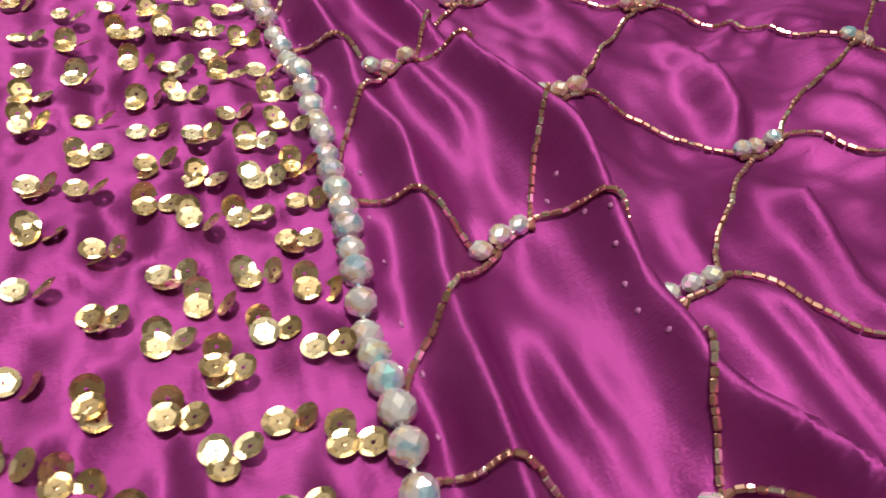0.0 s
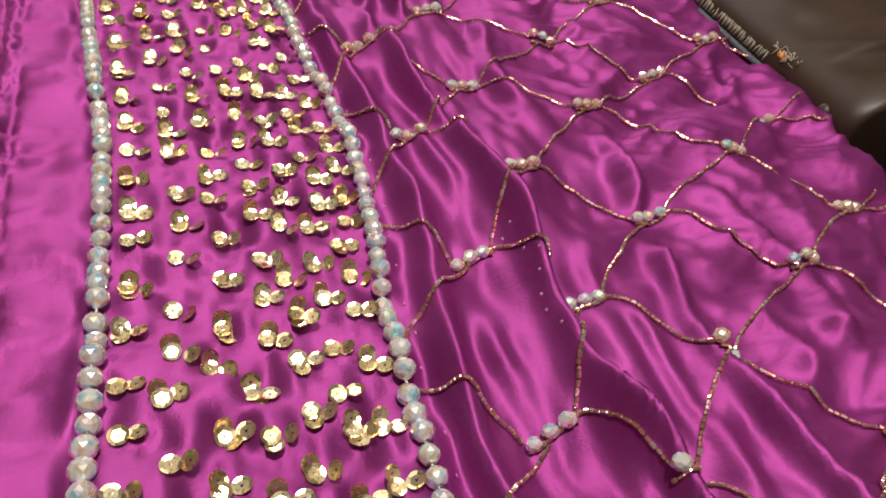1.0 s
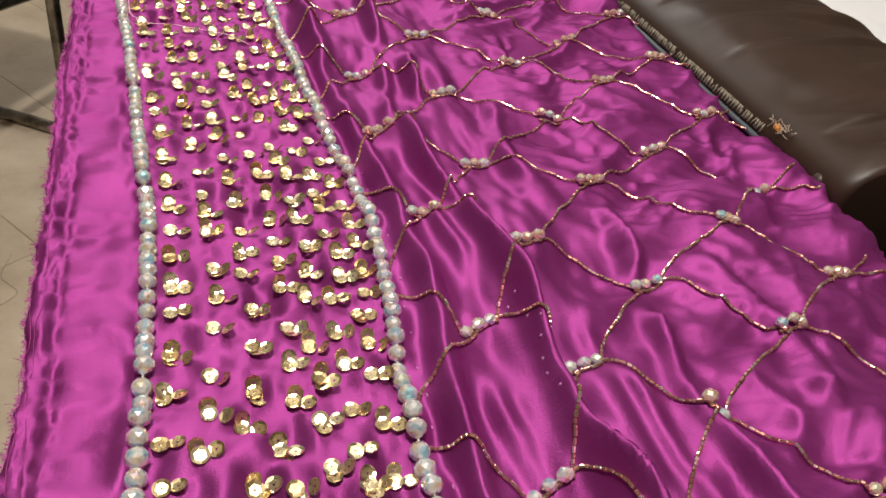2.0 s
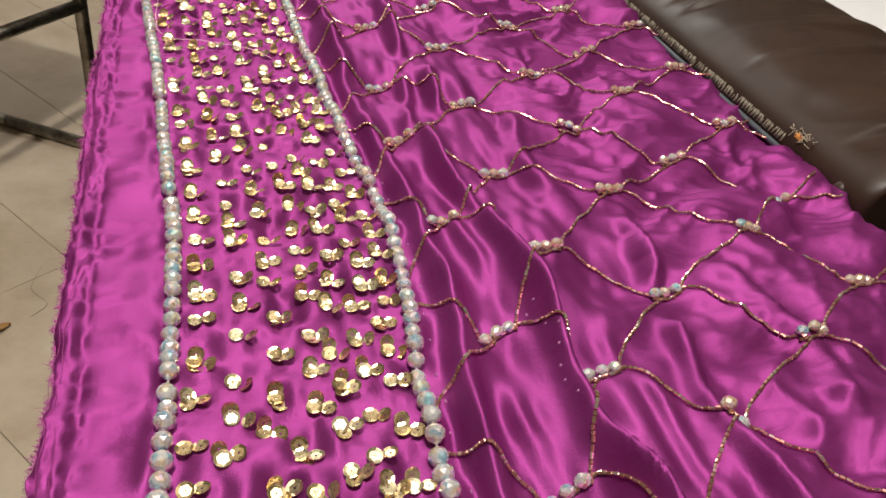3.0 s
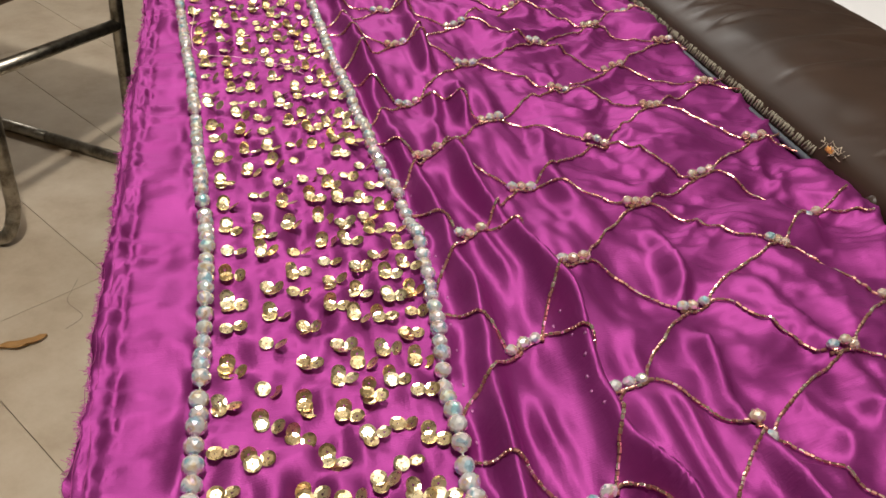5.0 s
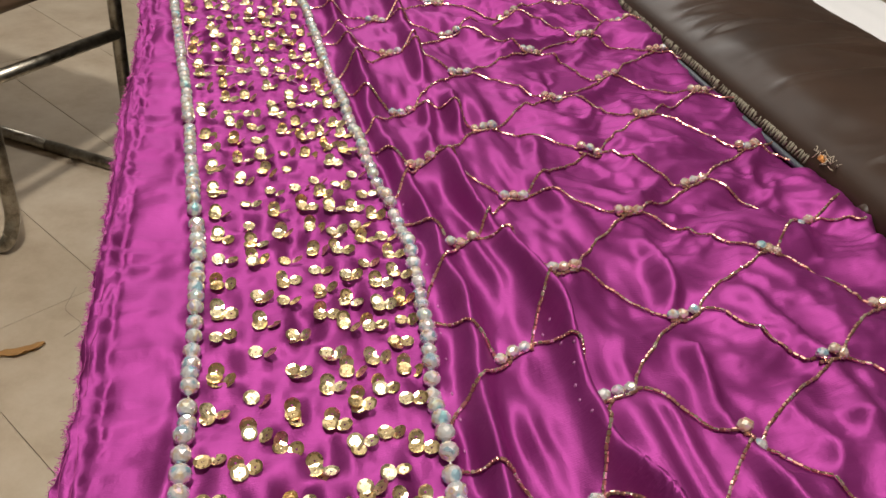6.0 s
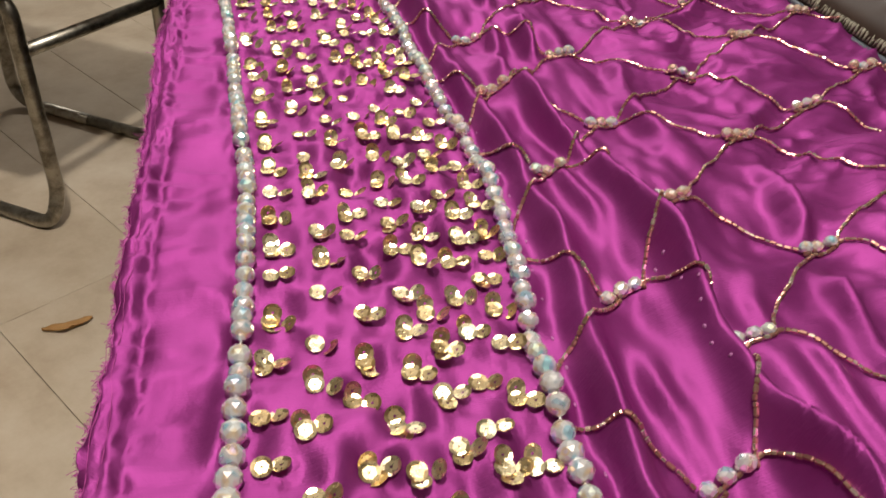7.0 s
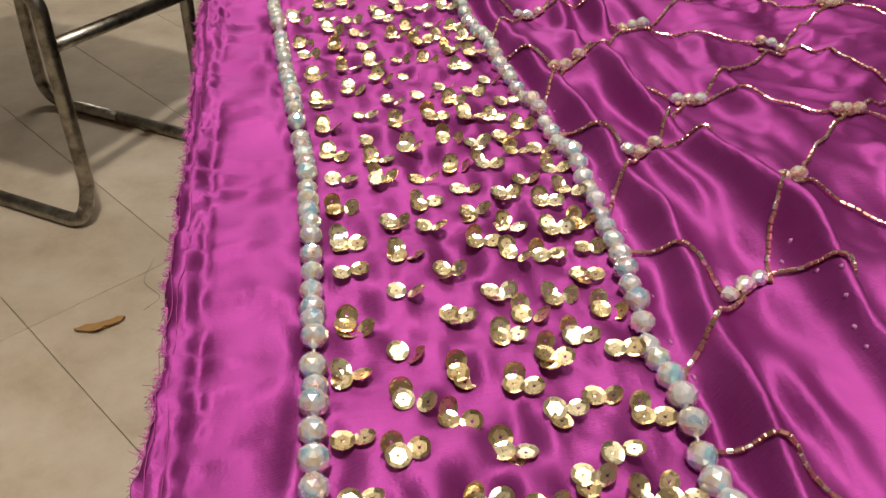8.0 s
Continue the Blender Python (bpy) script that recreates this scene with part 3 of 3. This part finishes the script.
def sequin_column(share, ys, shares):
    """A column of flowers about that share of the way across the strip (shares: thousandths, for the flowers from the second on); past the listed ones it goes on at the even pitch."""
    rng = random.Random(int(share * 1000))
    spots = [(y, shares[i - 1] / 1000 if 0 < i <= len(shares) else share + rng.uniform(-0.012, 0.012)) for i, y in enumerate(ys)]
    while spots[0][0] > -70:
        spots.insert(0, (spots[0][0] - 15.5 + rng.uniform(-1.5, 1.5), share - 0.015 + rng.uniform(-0.015, 0.015)))
    while spots[-1][0] < 440:
        spots.append((spots[-1][0] + 15.0 + rng.uniform(-2, 2), share + rng.uniform(-0.012, 0.012)))
    for y, f in spots:
        a, b = float(row_left(y)), float(row_right(y))
        sequin_flower(a + (b - a) * f, y, rng)


sequin_column(0.092, (-9, 4.5, 20, 35, 50.5, 63.5, 78.5, 92, 108, 120, 137, 153, 170), (77, 80, 96, 94, 93, 87))
sequin_column(0.245, (-19, -2, 11.7, 27.3, 43.5, 55.7, 71, 89, 99, 113, 127, 144, 161, 177), (215, 245, 245, 258, 274, 262))
sequin_column(0.385, (-12, 6.5, 19, 35.7, 51, 67, 77, 90, 105, 118, 134, 147, 162), (362, 414, 413, 412, 376, 379))
sequin_column(0.535, (-15.5, -2, 13, 25.7, 42.8, 57.8, 72.6, 83.2, 96, 108, 124, 137, 155, 168), (490, 561, 551, 556, 535, 539, 529))
sequin_column(0.655, (-11, 4.4, 18.6, 34, 52.6, 67, 78.7, 93, 106, 119, 130, 142, 164), (649, 667, 640, 635, 649, 666))
sequin_column(0.775, (-18.5, -7.5, 7.3, 24.7, 38.3, 53.3, 60, 71.4, 86, 98, 110, 122, 139, 155), (754, 776, 778, 755, 751, 804, 797))
sequin_column(0.885, (-16, 0.7, 17.7, 31.2, 46, 54, 64, 76.5, 90, 104, 118, 132, 148, 164), (887, 879, 885, 858, 897, 897, 893))

# the bead net: staggered columns of knots, three crystals to a knot, bugle-bead cords between
STEP = 59.6
NET = {
    "a": (-26.5, (26, 30, 30, 28, 25, 29, 34, 36, 38)),
    "b": (13.0, (54, 58, 62, 63, 66, 69, 78, 82, 84)),
    "c": (-12.0, (84, 90, 100, 104, 112, 115, 122, 126, 128)),
    "d": (14.5, (128, 136, 150, 150, 152, 158, 168, 170, 172)),
    "e": (43.0, (176, 182, 188, 195, 199, 203, 205, 206, 207)),
}


def knot_at(col, k):
    y0, xs = NET[col]
    return (xs[min(max(k + 1, 0), len(xs) - 1)], y0 + STEP * k)


def hermite(p, q, tp, tq, n=60):
    p, q, tp, tq = (np.array(v, float) for v in (p, q, tp, tq))
    t = np.linspace(0, 1, n)[:, None]
    return (2 * t ** 3 - 3 * t ** 2 + 1) * p + (t ** 3 - 2 * t ** 2 + t) * tp + (3 * t ** 2 - 2 * t ** 3) * q + (t ** 3 - t ** 2) * tq


def cord(points, seed):
    """A string of short bugle beads laid on the cloth along plan points."""
    rng = random.Random(seed)
    pts = np.array(points)
    pts = pts + 0.5 * np.stack([vnoise(pts[:, 0] / 6 + seed, pts[:, 1] / 6), vnoise(pts[:, 0] / 6, pts[:, 1] / 6 + seed + 50)], -1) * np.sin(np.linspace(0, math.pi, len(pts)))[:, None]
    z = relief(pts[:, 0], pts[:, 1])
    z = np.maximum(z, np.convolve(np.pad(z, 2, mode="edge"), np.ones(5) / 5, "valid")) + 1.05
    line = np.column_stack([pts, z])
    far = np.r_[0, np.cumsum(np.linalg.norm(np.diff(line, axis=0), axis=1))]
    bm, s = bmesh.new(), 0.2
    while s < far[-1] - 1.0:
        size = rng.uniform(1.2, 2.4)
        a, b = (Vector([np.interp(v, far, line[:, i]) for i in range(3)]) for v in (s, min(s + size, far[-1])))
        off = Vector((rng.uniform(-0.12, 0.12), rng.uniform(-0.12, 0.12), rng.uniform(-0.05, 0.15)))
        place = Vector((0, 0, TOP))
        r = rng.uniform(0.54, 0.66) * U
        tube(bm, [(a + off) * U + place, (a + (b - a) * 0.12 + off) * U + place, (a + (b - a) * 0.88 + off) * U + place, (b + off) * U + place], [r * 0.6, r, r, r * 0.6], 6)
        s += size + 0.12
    part("net_cord", bm, copper, cloth, shade=False)


def net():
    rng = random.Random(5)
    half = 6.2
    for col in NET:
        for k in range(-1, 8):
            x, y = knot_at(col, k)
            if y < -80 or y > 440:
                continue
            lean = rng.uniform(-0.06, 0.10) + (0.25 if col == "a" else 0.05)
            for i in (-1, 0, 1):
                p = on_cloth(x + 4.5 * i, y + 4.5 * i * lean + rng.uniform(-0.4, 0.4) + 1.0, 1.75)
                m = Matrix.Translation(p) @ pose(0, 0, 0, rng.uniform(-12, 12), rng.uniform(-10, 10), 90 + math.degrees(lean) + rng.uniform(-14, 14)) @ pose(0, 0, 0, 0, rng.uniform(0, 45), 0) @ Matrix.Scale(rng.uniform(0.92, 1.12), 4)
                hang("net_bead", node_meshes[int(rng.random() < (0.55 if col in "ab" else 0.25))], cloth, m)
            # a short cord under the crystals
            cord(hermite((x - half, y - 1.2), (x + half, y - 1.2 + 2 * half * lean), (12, -3), (12, 5), 20), k * 7 + ord(col))
            if col == "a":
                r0 = float(row_right(y + 19)), y + 19
                cord(hermite((r0[0] + 2.5, r0[1]), (x - half, y), (14, 5), (8, -26)), k + 200)
                r1 = float(row_right(y - 27)), y - 27
                cord(hermite((r1[0] + 2.5, r1[1]), (x - 1, y - 1.5), (8, 22), (14, 12)), k + 300)
            follow = {"a": ("b", 0, -1), "b": ("c", 1, 0), "c": ("d", 0, -1), "d": ("e", 0, -1)}.get(col)
            if follow:
                up, down = knot_at(follow[0], k + follow[1]), knot_at(follow[0], k + follow[2])
                steep = 0.9 if col == "a" else 1.0
                cord(hermite((x + half, y + 0.5), (up[0] - 2.0, up[1] - 1.8), (6, 26 * steep), (22, 12)), k * 3 + 400 + ord(col))
                if col == "a":
                    cord(hermite((x + half, y + 2.5), (down[0] - half + 1, down[1] + 0.5), (16, 12), (8, -30)), k * 3 + 500)
                else:
                    cord(hermite((x + half, y + 0.5), (down[0] - half, down[1] + 0.5), (26, 6), (20, -8)), k * 3 + 500 + ord(col))
            else:
                cord(hermite((x + half, y + 1.0), (min(x + 22, 216.5), y + 9), (8, 2), (6, 6), 24), k + 600)
                cord(hermite((x + half, y - 0.5), (min(x + 24, 216.5), y - 9), (8, 3), (4, -8), 24), k + 700)


net()

# a pale loose thread trailing over the sequins
bm = bmesh.new()
trail = rounded([on_cloth(x, y, 2.6) for x, y in ((-72, 318), (-74, 288), (-73, 268), (-64, 257), (-55, 256), (-44, 250), (-34, 246), (-28, 240), (-20, 233))], 4 * U, 5)
tube(bm, trail, 0.17 * U, 5)
part("loose_thread", bm, pale_thread, cloth, "pale pink loose thread lying over the sequins")

# small pale specks beside the bead row and on the gathers
rng = random.Random(33)
for i in range(24):
    if i < 16:
        y = -30 + 13 * i + rng.uniform(-4, 4)
        x = float(row_right(y)) + rng.uniform(5.0, 8.0)
    else:
        y = 2 + 6 * (i - 16) + rng.uniform(-2, 2)
        x = 44 + rng.uniform(-3, 3)
    bm = bmesh.new()
    bmesh.ops.create_icosphere(bm, subdivisions=1, radius=1.0)
    long = rng.uniform(0.5, 0.95)
    slope = (relief(x + 0.6, y) - relief(x - 0.6, y)) / 1.2
    for v in bm.verts:
        v.co = Vector((v.co.x * 0.42, v.co.y * long, v.co.z * 0.16 + v.co.x * 0.42 * float(slope))) * U
    hang("pale_speck", mesh_of(bm, "pale_speck", speck_mat), cloth, Matrix.Translation(on_cloth(x, y, 0.1)))

# a dark hair curled on the tiles
bm = bmesh.new()
tube(bm, rounded([(-0.292, 0.695, 0.0012), (-0.270, 0.714, 0.004), (-0.300, 0.752, 0.0012), (-0.289, 0.797, 0.003)], 0.012, 6), 0.00022, 5)
tagged(new("hair_strand", mesh_of(bm, "hair_strand", hair_mat)), "single dark hair strand lying on the tiles", "hair")

# ---------------------------------------------------------------- floor tiles
floor = bpy.data.objects["floor"]
tu, tv = Vector((0.58, -0.815, 0)).normalized(), Vector((0.815, 0.58, 0)).normalized()
TW, TL, JOINT = 173 * U, 640 * U, 0.0007
bm = bmesh.new()
box(bm, (-TL / 2 + JOINT / 2, -TW / 2 + JOINT / 2, -0.008), (TL / 2 - JOINT / 2, TW / 2 - JOINT / 2, 0.0), 0.0006, 1)
tile = mesh_of(bm, "floor_tile", tile_mat, False)
corner = Vector((-342 * U, 546 * U, 0))
spin = Matrix((tu, tv, Vector((0, 0, 1)))).transposed().to_4x4()
ROOM = ((-2.6, 2.4), (-2.4, 3.0))
for i in range(-8, 8):
    for j in range(-18, 20):
        c = corner + tu * TL * (i + 0.5) + tv * TW * (j + 0.5)
        reach = [abs(tu[k]) * TL / 2 + abs(tv[k]) * TW / 2 for k in (0, 1)]
        if any(c[k] + reach[k] < ROOM[k][0] or c[k] - reach[k] > ROOM[k][1] for k in (0, 1)):
            continue
        m = Matrix.Translation(c) @ spin
        if all(ROOM[k][0] < c[k] - reach[k] and c[k] + reach[k] < ROOM[k][1] for k in (0, 1)):
            hang("floor_tile", tile, floor, m)
            continue
        bm = bmesh.new()              # tiles cut along the walls
        bm.from_mesh(tile)
        bmesh.ops.transform(bm, matrix=m, verts=bm.verts)
        for k in (0, 1):
            for side in (0, 1):
                normal = [0, 0, 0]
                normal[k] = 1 if side else -1
                place = [0, 0, 0]
                place[k] = ROOM[k][side]
                bmesh.ops.bisect_plane(bm, geom=bm.verts[:] + bm.edges[:] + bm.faces[:], plane_co=place, plane_no=normal, clear_outer=True)
        if len(bm.faces):
            part("floor_tile", bm, tile_mat, floor, shade=False)
        else:
            bm.free()
